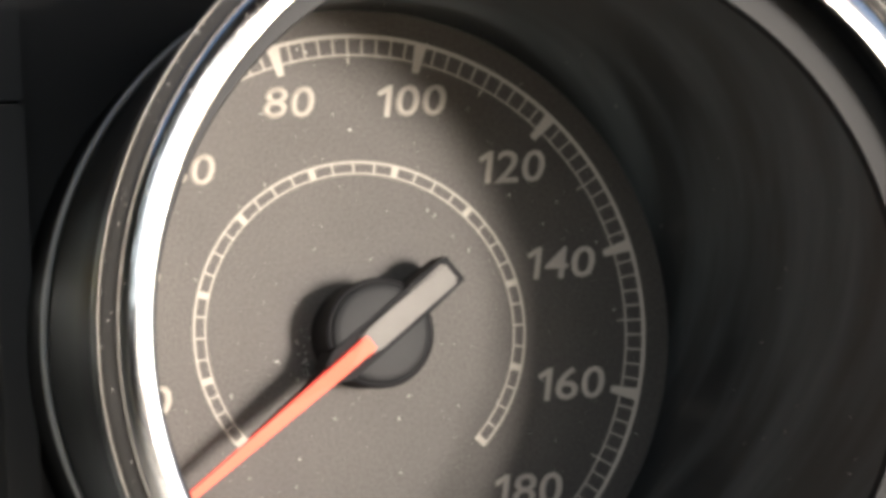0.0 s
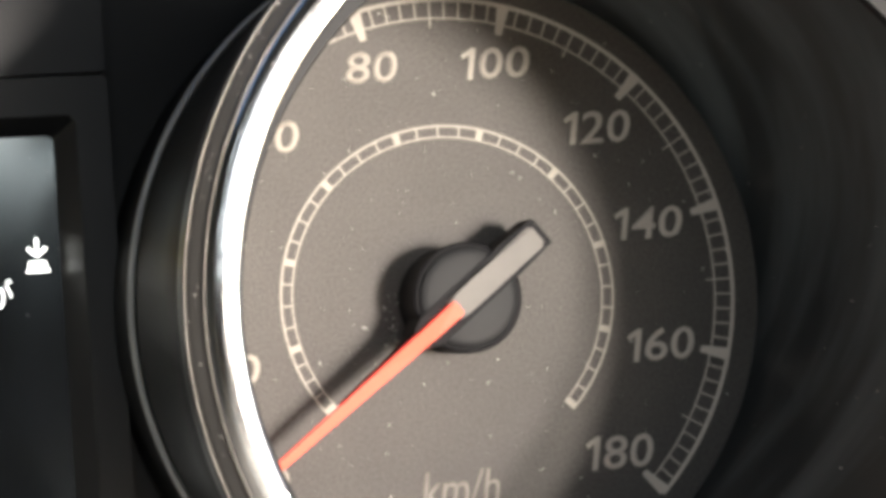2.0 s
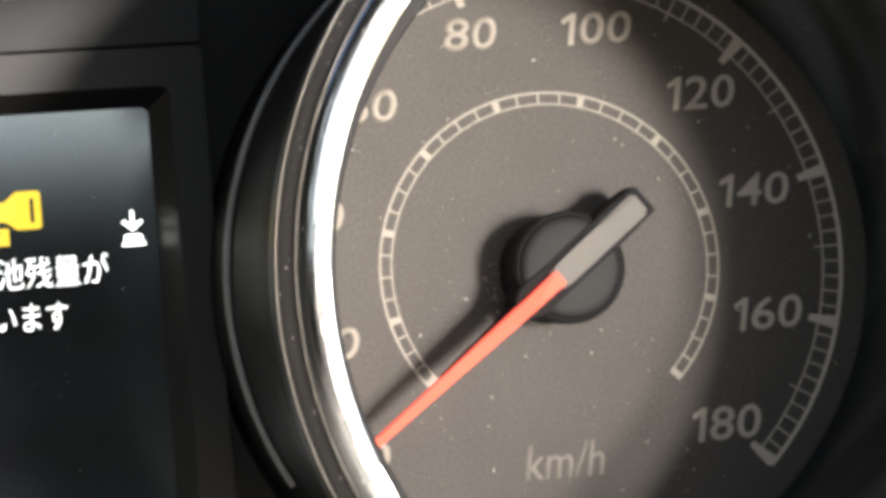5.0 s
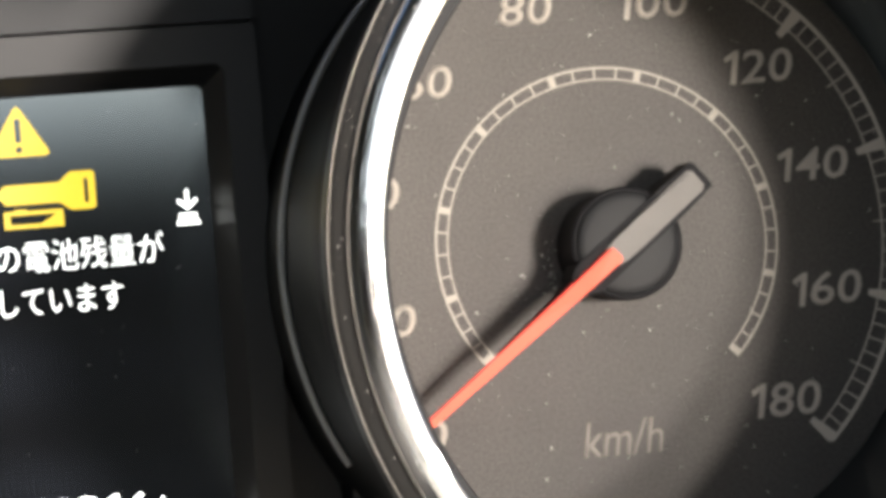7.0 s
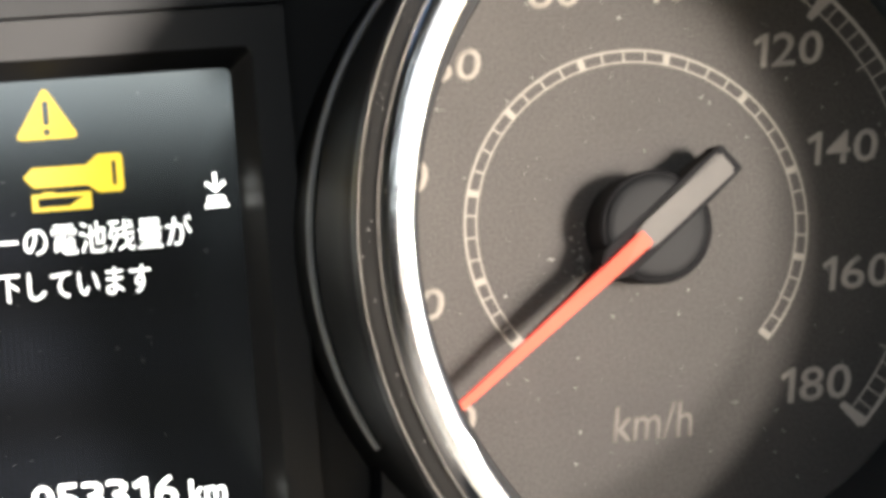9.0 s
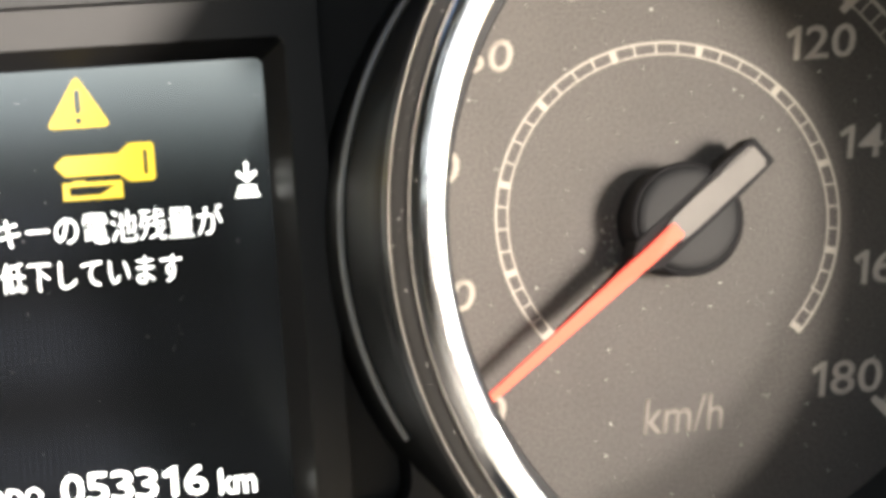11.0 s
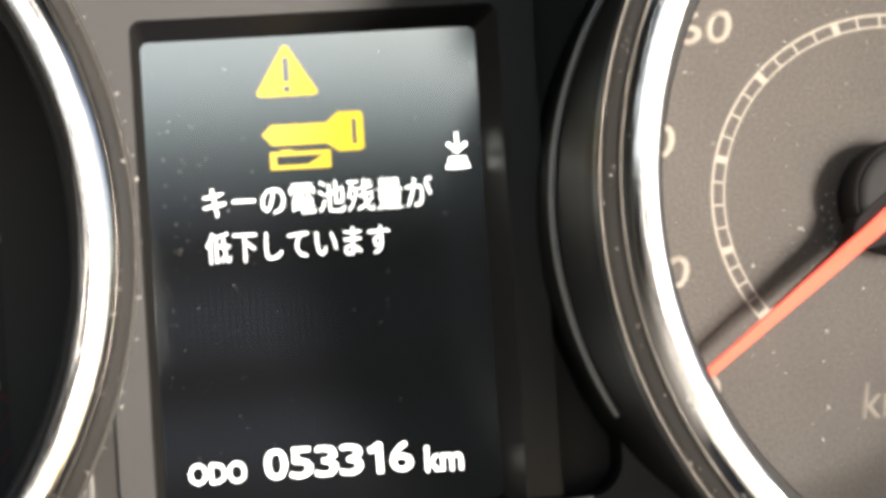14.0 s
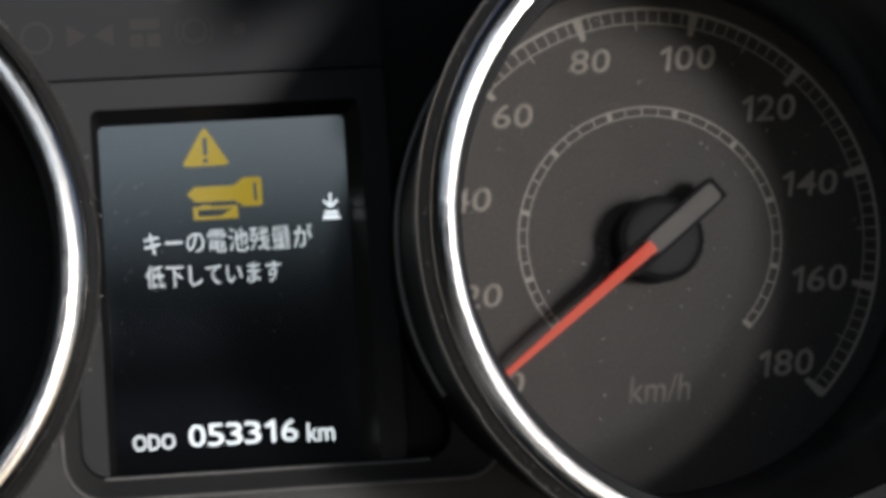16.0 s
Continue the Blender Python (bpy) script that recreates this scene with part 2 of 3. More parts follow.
def smooth(ob, angle=35):
    ob.data.shade_smooth()
    ob.data.set_sharp_from_angle(angle=radians(angle))
    return ob


def thing(name, label, category, group="", kind=""):
    ob = new(name)
    ob.empty_display_size = 0.01
    ob.matrix_world = LEAN
    return tagged(ob, label, category, group, kind)


def loft(bm, loops, closed=True, cap_start=False, cap_end=False):
    """Bridges loops of equally many points; each loop closes on itself."""
    rows = [[bm.verts.new(p) for p in loop] for loop in loops]
    n = len(rows[0])
    for a, b in zip(rows, rows[1:]):
        for i in range(n if closed else n - 1):
            bm.faces.new((a[i], a[(i + 1) % n], b[(i + 1) % n], b[i]))
    if cap_start:
        bm.faces.new(rows[0])
    if cap_end:
        bm.faces.new(rows[-1])
    return rows


def circle(cx, cz, r, y, n=160):
    return [((cx + r * math.cos(2 * math.pi * i / n)) * MM, y * MM, (cz + r * math.sin(2 * math.pi * i / n)) * MM) for i in range(n)]


def arc_band(bm, r0, r1, a0, a1, y0, y1, n=90, cx=0, cz=0):
    """A flat curved bar between two radii (mm, degrees)."""
    rows = []
    for i in range(n + 1):
        a = radians(a0 + (a1 - a0) * i / n)
        c, s = math.cos(a), math.sin(a)
        rows.append([((cx + r * c) * MM, y * MM, (cz + r * s) * MM) for r, y in ((r0, y0), (r1, y0), (r1, y1), (r0, y1))])
    loft(bm, rows, True, True, True)
    return bm


def prism(bm, pts, y0, y1):
    """A flat plate from an outline in x and z (mm)."""
    lo = [bm.verts.new((x * MM, y0 * MM, z * MM)) for x, z in pts]
    hi = [bm.verts.new((x * MM, y1 * MM, z * MM)) for x, z in pts]
    n = len(pts)
    bm.faces.new(lo)
    bm.faces.new(hi)
    for i in range(n):
        bm.faces.new((lo[i], lo[(i + 1) % n], hi[(i + 1) % n], hi[i]))
    return bm


def rounded(x0, x1, z0, z1, r, n=8):
    pts = []
    for cx, cz, a0 in ((x1 - r, z1 - r, 0), (x0 + r, z1 - r, 90), (x0 + r, z0 + r, 180), (x1 - r, z0 + r, 270)):
        for i in range(n + 1):
            a = radians(a0 + 90 * i / n)
            pts.append((cx + r * math.cos(a), cz + r * math.sin(a)))
    return pts


def at_depth(pts, y):
    return [(x * MM, y * MM, z * MM) for x, z in pts]


def radial_bar(bm, r0, r1, angle, width0, width1, y0, y1, cx=0, cz=0):
    a = radians(angle)
    c, s = math.cos(a), math.sin(a)
    pts = [(cx + r * c - w * s, cz + r * s + w * c) for r, w in ((r0, width0 / 2), (r1, width1 / 2), (r1, -width1 / 2), (r0, -width0 / 2))]
    return prism(bm, pts, y0, y1)


def text_bmesh(body, x0, x1, z0, z1, y, weight=0.0, depth=0.08):
    """The built-in font's letters, fitted into a box of the dial plane (mm)."""
    cu = bpy.data.curves.new("letters", "FONT")
    cu.body, cu.size, cu.offset, cu.resolution_u = body, 1.0, weight, 3
    ob = bpy.data.objects.new("letters", cu)
    scene.collection.objects.link(ob)
    me = bpy.data.meshes.new_from_object(ob.evaluated_get(bpy.context.evaluated_depsgraph_get()))
    bm = bmesh.new()
    bm.from_mesh(me)
    bpy.data.objects.remove(ob)
    bpy.data.curves.remove(cu)
    bpy.data.meshes.remove(me)
    xs, ys = [v.co.x for v in bm.verts], [v.co.y for v in bm.verts]
    sx, sz = (x1 - x0) / (max(xs) - min(xs)), (z1 - z0) / (max(ys) - min(ys))
    lx, ly = min(xs), min(ys)
    for v in bm.verts:
        v.co = ((x0 + (v.co.x - lx) * sx) * MM, y * MM, (z0 + (v.co.y - ly) * sz) * MM)
    grown = bmesh.ops.extrude_face_region(bm, geom=bm.faces[:])
    for v in grown["geom"]:
        if isinstance(v, bmesh.types.BMVert):
            v.co.y -= depth * MM
    return bm


def digits_bmesh(body, x0, x1, z0, z1, y, weight=0.01, depth=0.08):
    """Numerals set one by one; the figure one is drawn with its flag."""
    bm = bmesh.new()
    n, gap = len(body), 0.09 * (z1 - z0)
    shares = [0.72 if ch == "1" else 1.0 for ch in body]
    unit = (x1 - x0 - gap * (n - 1)) / sum(shares)
    x = x0
    for ch, k in zip(body, shares):
        w, h = unit * k, z1 - z0
        if ch == "1":
            st = 0.175 * h
            xs = x + w * 0.88
            prism(bm, [(xs - st, z0), (xs, z0), (xs, z1), (xs - st * 0.8, z1), (x + w * 0.06, z1 - 0.2 * h), (x + w * 0.16, z1 - 0.34 * h), (xs - st, z1 - 0.22 * h)], y, y - depth)
        else:
            one = text_bmesh(ch, x, x + w, z0, z1, y, weight, depth)
            me = bpy.data.meshes.new("figure")
            one.to_mesh(me)
            one.free()
            bm.from_mesh(me)
            bpy.data.meshes.remove(me)
        x += w + gap
    return bm


def slant(bm, k):
    """Leans letters to the right about their middle."""
    zs = [v.co.z for v in bm.verts]
    mid = (min(zs) + max(zs)) / 2
    for v in bm.verts:
        v.co.x += k * (v.co.z - mid)
    return bm


def share(name, ob, turn, parent):
    """Another object on the same mesh, turned about the dial's axis."""
    o = new(name, ob.data)
    o.parent = parent
    o.matrix_basis = pose(0, 0, 0, 0, -turn, 0)
    return o


# ---- gauges ----
def tube_and_ring(gauge, bx, bz, cx, cz, r_in, base_r, wall, lip, rim, shift=2.0, inset=1.5, foot=0.0):
    """The gauge's deep sleeve from the dial to a chrome ring, and the ring itself. rim: centre and radius of the outer sleeve's foot."""
    mx, mz = (bx + cx) / 2, (bz + cz) / 2
    bm = bmesh.new()
    sx, r_s = cx - shift, r_in - inset
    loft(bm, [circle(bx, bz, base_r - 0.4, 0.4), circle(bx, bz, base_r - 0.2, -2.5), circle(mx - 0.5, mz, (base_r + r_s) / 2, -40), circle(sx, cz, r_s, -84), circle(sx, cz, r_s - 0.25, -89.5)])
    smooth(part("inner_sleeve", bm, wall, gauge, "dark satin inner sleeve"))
    bm = bmesh.new()
    loft(bm, [circle(sx, cz, r_s - 0.24, -89.4), circle(sx, cz, r_s - 0.25, -90.5), circle(sx, cz, r_s, -91.2), circle(sx + shift * 0.3, cz, r_s + inset * 0.6, -91.3),
              circle(cx, cz, r_in + 1.9, -90.6), circle(cx, cz, r_in + 2.6, -95)])
    smooth(part("sleeve_lip", bm, lip, gauge, "black lip inside the ring"))
    fx, fz, fr = rim
    bm = bmesh.new()
    loft(bm, [circle(fx, fz, fr + 0.1, 0.5), circle(fx, fz, fr - 0.3, foot - 1.5), circle((fx + cx) / 2, (fz + cz) / 2, (fr + r_in) / 2 + 1.6, (foot - 90) / 2),
              circle(cx, cz, r_in + 5.7, -90.5), circle(cx, cz, r_in + 5.0, -92.5)])
    smooth(part("outer_sleeve", bm, SLEEVE, gauge, "black plastic outer sleeve"))
    # ring, from the inside out: bright front bead, dark polished flank, thin ridge, satin shoulder, thin bright edge
    prof = [(1.6, -94), (0.7, -97), (0.12, -99.6), (0.0, -100.3), (0.03, -100.6), (0.1, -100.67)]
    prof += [(r, -100.8 + 0.1 * (r - 1.3) ** 2) for r in (0.3, 0.6, 0.9, 1.3, 1.7, 2.1, 2.5, 2.9, 3.3)] + [(3.6, -100.2), (3.85, -99.95), (4.12, -99.6)]
    bm = bmesh.new()
    loft(bm, [circle(cx, cz, r_in + r, y, 240) for r, y in prof])
    ring = smooth(part("chrome_ring", bm, CHROME, gauge, "polished chrome ring"), 60)
    prof = [(4.1, -99.6), (4.15, -99.76), (4.25, -99.83), (4.35, -99.77), (4.42, -99.55)]
    bm = bmesh.new()
    loft(bm, [circle(cx, cz, r_in + r, y, 240) for r, y in prof])
    smooth(part("ring_ridge", bm, RIDGE, ring, "thin bright ridge"), 60)
    prof = [(4.4, -99.57), (4.6, -99.3), (4.95, -99.0), (5.4, -98.7), (5.85, -98.25), (6.1, -97.75)]
    bm = bmesh.new()
    loft(bm, [circle(cx, cz, r_in + r, y, 240) for r, y in prof])
    smooth(part("ring_shoulder", bm, SHOULDER, ring, "satin dark grey shoulder"), 60)
    prof = [(6.03, -97.85), (6.09, -97.97), (6.18, -97.99), (6.26, -97.9), (6.3, -97.6)]
    bm = bmesh.new()
    loft(bm, [circle(cx, cz, r_in + r, y, 240) for r, y in prof])
    smooth(part("ring_edge", bm, EDGE, ring, "thin bright outer edge"), 60)
    bm = bmesh.new()
    loft(bm, [circle(cx, cz, r_in + r, y, 240) for r, y in ((6.29, -97.65), (6.36, -97.2), (6.36, -96.0), (6.25, -93.0), (5.6, -91.9), (5.4, -90.0))])
    smooth(part("ring_side", bm, SHOULDER, ring, "satin dark grey side"), 60)


def trim_line(gauge, cx, cz, r, y, a0, a1, n=150):
    """A thin raised line round a gauge's outer sleeve; it ends where the sill begins."""
    bm = bmesh.new()
    loops = []
    for i in range(n + 1):
        a = radians(a0 + (a1 - a0) * i / n)
        loops.append([((cx + (r + k) * math.cos(a)) * MM, (y + d) * MM, (cz + (r + k) * math.sin(a)) * MM)
                      for k, d in ((-0.4, 0.6), (-0.2, -0.8), (0.15, -1.2), (0.55, -0.95), (0.65, 0.6))])
    loft(bm, loops, True, True, True)
    smooth(part("base_trim", bm, TRIM, gauge, "thin grey trim line"))


def speedometer():
    g = thing("speedometer", "round speedometer with dark grey dial and chrome ring", "gauge")
    bm = bmesh.new()
    loft(bm, [circle(0, 0, 49.4, 0.9), circle(0, 0, 49.4, 0), ], cap_start=True, cap_end=True)
    part("dial_face", bm, DIAL, g, "dark grey speckled dial face")
    # scales: two printed rails each, with rungs
    for name, r0, r1, a0, a1 in (("outer_rail", 44.9, 45.5, -45.6, 225.6), ("outer_rail", 42.2, 42.45, -45.6, 225.6),
                                 ("inner_rail", 25.7, 26.03, -45.2, 219.6), ("inner_rail", 24.05, 24.28, -45.2, 219.6)):
        bm = bmesh.new()
        arc_band(bm, r0, r1, a0, a1, 0, -0.08, 140)
        part(name, bm, PRINT, g)
    kinds = {}
    for nm, r0, r1, w0, w1 in (("tick", 40.7, 45.0, 1.0, 1.9), ("half_tick", 41.0, 45.0, 0.24, 0.24), ("rung", 42.3, 45.0, 0.24, 0.24),
                               ("inner_tick", 24.1, 25.9, 0.95, 1.05), ("inner_rung", 24.1, 25.9, 0.25, 0.25)):
        bm = bmesh.new()
        radial_bar(bm, r0, r1, 0, w0, w1, 0.0, -0.095)
        kinds[nm] = bm
    made = {}

    def put(nm, angle):
        if nm not in made:
            made[nm] = part(nm, kinds[nm], PRINT, g)
            made[nm].matrix_basis = pose(0, 0, 0, 0, -angle, 0)
        else:
            share(nm, made[nm], angle, g)

    for k in range(91):
        angle = 225 - 3 * k
        put("tick" if k % 10 == 0 else "half_tick" if k % 5 == 0 else "rung", angle)
    for k in range(37):
        # the first step is shorter: the scale begins where the needle rests
        angle = 195 + 6.0 * (4 - k) if k < 4 else 225 - 7.5 * k + (0.9 if k == 36 else 0)
        put("inner_tick" if k % 4 == 0 else "inner_rung", angle)
    for body, x0, x1, z0, z1 in (("0", -30.4, -26.6, -28.6, -23.9), ("20", -37.6, -29.9, -11.5, -6.8), ("40", -38.6, -30.8, 7.1, 11.9),
                                 ("60", -29.4, -21.6, 23.0, 27.8), ("80", -13.5, -5.7, 32.9, 37.7), ("100", 4.1, 15.1, 32.7, 37.5),
                                 ("120", 19.7, 30.4, 22.0, 27.0), ("140", 26.6, 37.7, 6.9, 11.8), ("160", 27.3, 38.2, -11.9, -6.9),
                                 ("180", 19.5, 30.4, -28.0, -22.9)):
        part("numeral", slant(digits_bmesh(body, x0, x1 + 0.15, z0, z1, 0.0), 0.17), PRINT, g)
    part("unit_lettering", slant(text_bmesh("km/h", -6.0, 5.9, -31.6, -26.3, 0.0, 0.004), 0.17), SOFT_PRINT, g)
    # needle
    nx, nz, deg = 0.3, -0.25, 217.85
    hx, hz = 0.05, -0.7
    bm = bmesh.new()
    loft(bm, [circle(hx, hz, r, y, 72) for r, y in ((8.0, -0.15), (8.25, -9.7), (8.25, -11.3), (7.9, -11.7))], cap_end=True, cap_start=True)
    needle = smooth(part("needle", bm, DULL_BLACK, g, "orange-red needle with silver tail on a round hub"))
    bm = bmesh.new()
    loft(bm, [circle(hx, hz, r, y, 72) for r, y in ((7.65, -10.5), (7.6, -11.9), (7.45, -12.3), (7.0, -12.6), (6.2, -12.75), (3.0, -12.95), (0.3, -13.0))], cap_end=True)
    smooth(part("hub_cap", bm, HUB, needle, "dark grey domed hub cap"), 50)
    a = radians(deg)
    c, s = math.cos(a), math.sin(a)

    def bar(stations, y0, y1, bevel=0.22):
        """A long plate along the needle from (distance, width) stations."""
        left = [(nx + u * c - w / 2 * s, nz + u * s + w / 2 * c) for u, w in stations]
        right = [(nx + u * c + w / 2 * s, nz + u * s - w / 2 * c) for u, w in reversed(stations)]
        b = prism(bmesh.new(), left + right, y0, y1)
        bmesh.ops.bevel(b, geom=b.edges[:], offset=bevel * MM, segments=2, affect="EDGES")
        return b

    part("carrier", bar([(-14.4, 4.7), (-9, 5.2), (8.3, 5.3), (10.5, 3.0)], -5.0, -13.3), DULL_BLACK, needle, "black needle carrier")
    # hidden bar added to widen the pointer's cast shadow
    part("shadow_bar", bar([(8.5, 2.9), (14, 2.0), (25, 1.2)], -7.2, -10.6), DULL_BLACK, needle, "hidden black bar that widens the pointer's shadow")
    part("tail", bar([(-13.3, 3.7), (-3, 3.65), (2.6, 3.5), (4.2, 3.0)], -11.2, -14.3, 0.45), SILVER, needle, "brushed silver tail")
    pointer = bar([(3.0, 2.35), (9, 2.15), (20, 1.8), (43.0, 1.05)], -12.6, -14.75, 0.18)
    for v in pointer.verts:
        reach = (v.co.x / MM - nx) * c + (v.co.z / MM - nz) * s
        v.co.y += max(0.0, reach - 9) * 0.12 * MM
    part("pointer", pointer, RED, needle, "translucent orange-red pointer")
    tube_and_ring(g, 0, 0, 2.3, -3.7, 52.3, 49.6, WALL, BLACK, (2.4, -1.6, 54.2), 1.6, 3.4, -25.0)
    trim_line(g, 2.4, -1.6, 54.2, -25.0, 75, 209.5)
    return g


def tachometer():
    g = thing("tachometer", "unlit black tachometer with chrome ring", "gauge")
    cx, cz = -162.0, -1.0
    bm = bmesh.new()
    loft(bm, [circle(cx, cz, 49.4, 0.9), circle(cx, cz, 49.4, 0)], cap_start=True, cap_end=True)
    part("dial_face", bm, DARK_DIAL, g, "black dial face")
    for body, x0, x1, z0, z1 in (("4", -131.0, -127.2, 18.0, 23.0), ("5", -126.2, -122.6, 0.3, 5.6), ("6", -131.0, -127.2, -21.0, -15.8)):
        part("numeral", slant(text_bmesh(body, x0, x1, z0, z1, 0.0, 0.02), 0.17), UNLIT_PRINT, g)
    for r0, r1 in ((41.85, 42.3), (44.3, 45.1)):
        part("red_zone_rail", arc_band(bmesh.new(), r0, r1, -45, 6.2, 0, -0.08, 40, cx, cz), UNLIT_RED, g)
    for turn in (5.4, -29.6):
        part("red_zone_tick", radial_bar(bmesh.new(), 39.6, 44.6, turn, 1.0, 1.9, 0, -0.095, cx, cz), UNLIT_RED, g)
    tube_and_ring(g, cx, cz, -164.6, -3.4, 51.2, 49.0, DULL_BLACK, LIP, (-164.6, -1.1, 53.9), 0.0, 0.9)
    trim_line(g, -164.6, -1.1, 53.9, 0.0, -180, 180)
    return g


# ---- display between the gauges ----
def driver_display():
    d = thing("driver_display", "portrait colour display showing a key battery warning", "display")
    bm = bmesh.new()
    prism(bm, rounded(-104.7, -57.4, -38.7, 27.85, 1.3), 0, 1.5)
    part("screen", bm, SCREEN, d, "dark glossy screen")
    tip = pose(-0.8 * MM, 0, -0.5 * MM)
    y = -0.02

    def letters(name, body, x0, x1, z0, z1, material=LCD_WHITE, weight=-0.012):
        return part(name, text_bmesh(body, x0, x1, z0, z1, y, weight, 0.03), material, d)

    letters("message_line", "キーの電池残量が", -97.0, -64.9, 2.7, 7.1)
    letters("message_line", "低下しています", -97.0, -71.2, -3.6, 0.6)
    letters("odometer_caption", "ODO", -101.2, -93.3, -34.3, -31.4, weight=0.0)
    for i, ch in enumerate("053316"):
        part("odometer_digit", digits_bmesh(ch, -90.6 + 3.52 * i + (0.25 if ch == "1" else 0), -87.5 + 3.52 * i - (0.45 if ch == "1" else 0), -34.2, -30.0, y, 0.0, 0.03), LCD_WHITE, d)
    letters("odometer_unit", "km", -68.1, -62.9, -34.5, -30.9, weight=0.004)

    def plate(name, pts, material, depth=0.03, lift=0.0, parent=d):
        return part(name, prism(bmesh.new(), pts, y - lift, y - lift - depth), material, parent)

    tri = [(-84.4 + 0.5 * math.cos(radians(q)), 26.0 + 0.5 * math.sin(radians(q))) for q in (150, 90, 30)]
    tri += [(-80.6 + 0.5 * math.cos(radians(q)), 19.8 + 0.5 * math.sin(radians(q))) for q in (30, -30, -90)]
    tri += [(-88.2 + 0.5 * math.cos(radians(q)), 19.8 + 0.5 * math.sin(radians(q))) for q in (270, 210, 150)]
    t = plate("warning_triangle", tri, LCD_YELLOW)
    plate("exclamation_stroke", rounded(-84.85, -83.95, 21.3, 24.8, 0.35, 3), SCREEN, lift=0.05, parent=t)
    plate("exclamation_dot", rounded(-84.9, -83.9, 19.8, 20.8, 0.48, 4), SCREEN, lift=0.05, parent=t)
    k = plate("key_symbol", [(-88.3, 14.0), (-86.9, 15.3), (-79.2, 15.3), (-77.5, 16.7), (-74.4, 16.7), (-74.0, 16.3), (-74.0, 11.6), (-74.4, 11.2),
                             (-77.6, 11.2), (-79.2, 12.4), (-86.9, 12.4)], LCD_YELLOW)
    plate("key_slot", rounded(-75.6, -75.0, 12.1, 15.7, 0.28, 3), SCREEN, lift=0.05, parent=k)
    b = plate("battery_symbol", [(-87.3, 11.5), (-85.8, 11.5), (-85.8, 11.75), (-84.0, 11.75), (-84.0, 11.5), (-78.8, 11.5), (-78.8, 9.0), (-87.3, 9.0)], LCD_YELLOW)
    plate("battery_window", [(-86.4, 10.9), (-79.8, 10.9), (-82.0, 9.6), (-86.4, 9.6)], SCREEN, lift=0.05, parent=b)
    plate("arrow_symbol", [(-61.15, 12.85), (-60.75, 12.85), (-60.75, 10.75), (-59.75, 11.6), (-59.45, 11.25), (-60.95, 9.95), (-62.45, 11.25), (-62.15, 11.6), (-61.15, 10.75)], LCD_WHITE)
    plate("arrow_tray", [(-62.15, 9.45), (-59.75, 9.45), (-59.6, 8.8), (-62.3, 8.8)], LCD_WHITE)
    plate("arrow_tray", [(-62.4, 8.55), (-59.5, 8.55), (-59.2, 7.85), (-62.7, 7.85)], LCD_WHITE)
    for o in d.children:
        o.matrix_basis = tip
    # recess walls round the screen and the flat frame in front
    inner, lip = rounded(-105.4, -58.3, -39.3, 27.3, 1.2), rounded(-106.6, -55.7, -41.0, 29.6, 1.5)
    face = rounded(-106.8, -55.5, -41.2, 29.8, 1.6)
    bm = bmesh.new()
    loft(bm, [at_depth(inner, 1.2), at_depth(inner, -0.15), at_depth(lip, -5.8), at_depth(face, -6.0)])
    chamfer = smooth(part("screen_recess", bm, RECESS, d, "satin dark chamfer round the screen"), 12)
    # black paints shade into its upper and lower slopes, matt grey tones the sunlit outer one
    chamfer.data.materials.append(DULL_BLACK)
    chamfer.data.materials.append(LIT_SLOPE_GREY)
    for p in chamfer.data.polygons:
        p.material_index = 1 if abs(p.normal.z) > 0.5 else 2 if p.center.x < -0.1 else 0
    bm = bmesh.new()
    out = rounded(-126, -50.6, -43.8, 35.4, 1.0)
    loft(bm, [at_depth(face, -6.0), at_depth(out, -6.0), at_depth(out, 1.0)])
    smooth(part("display_surround", bm, GREY, d, "matt grey surround"))
    return d


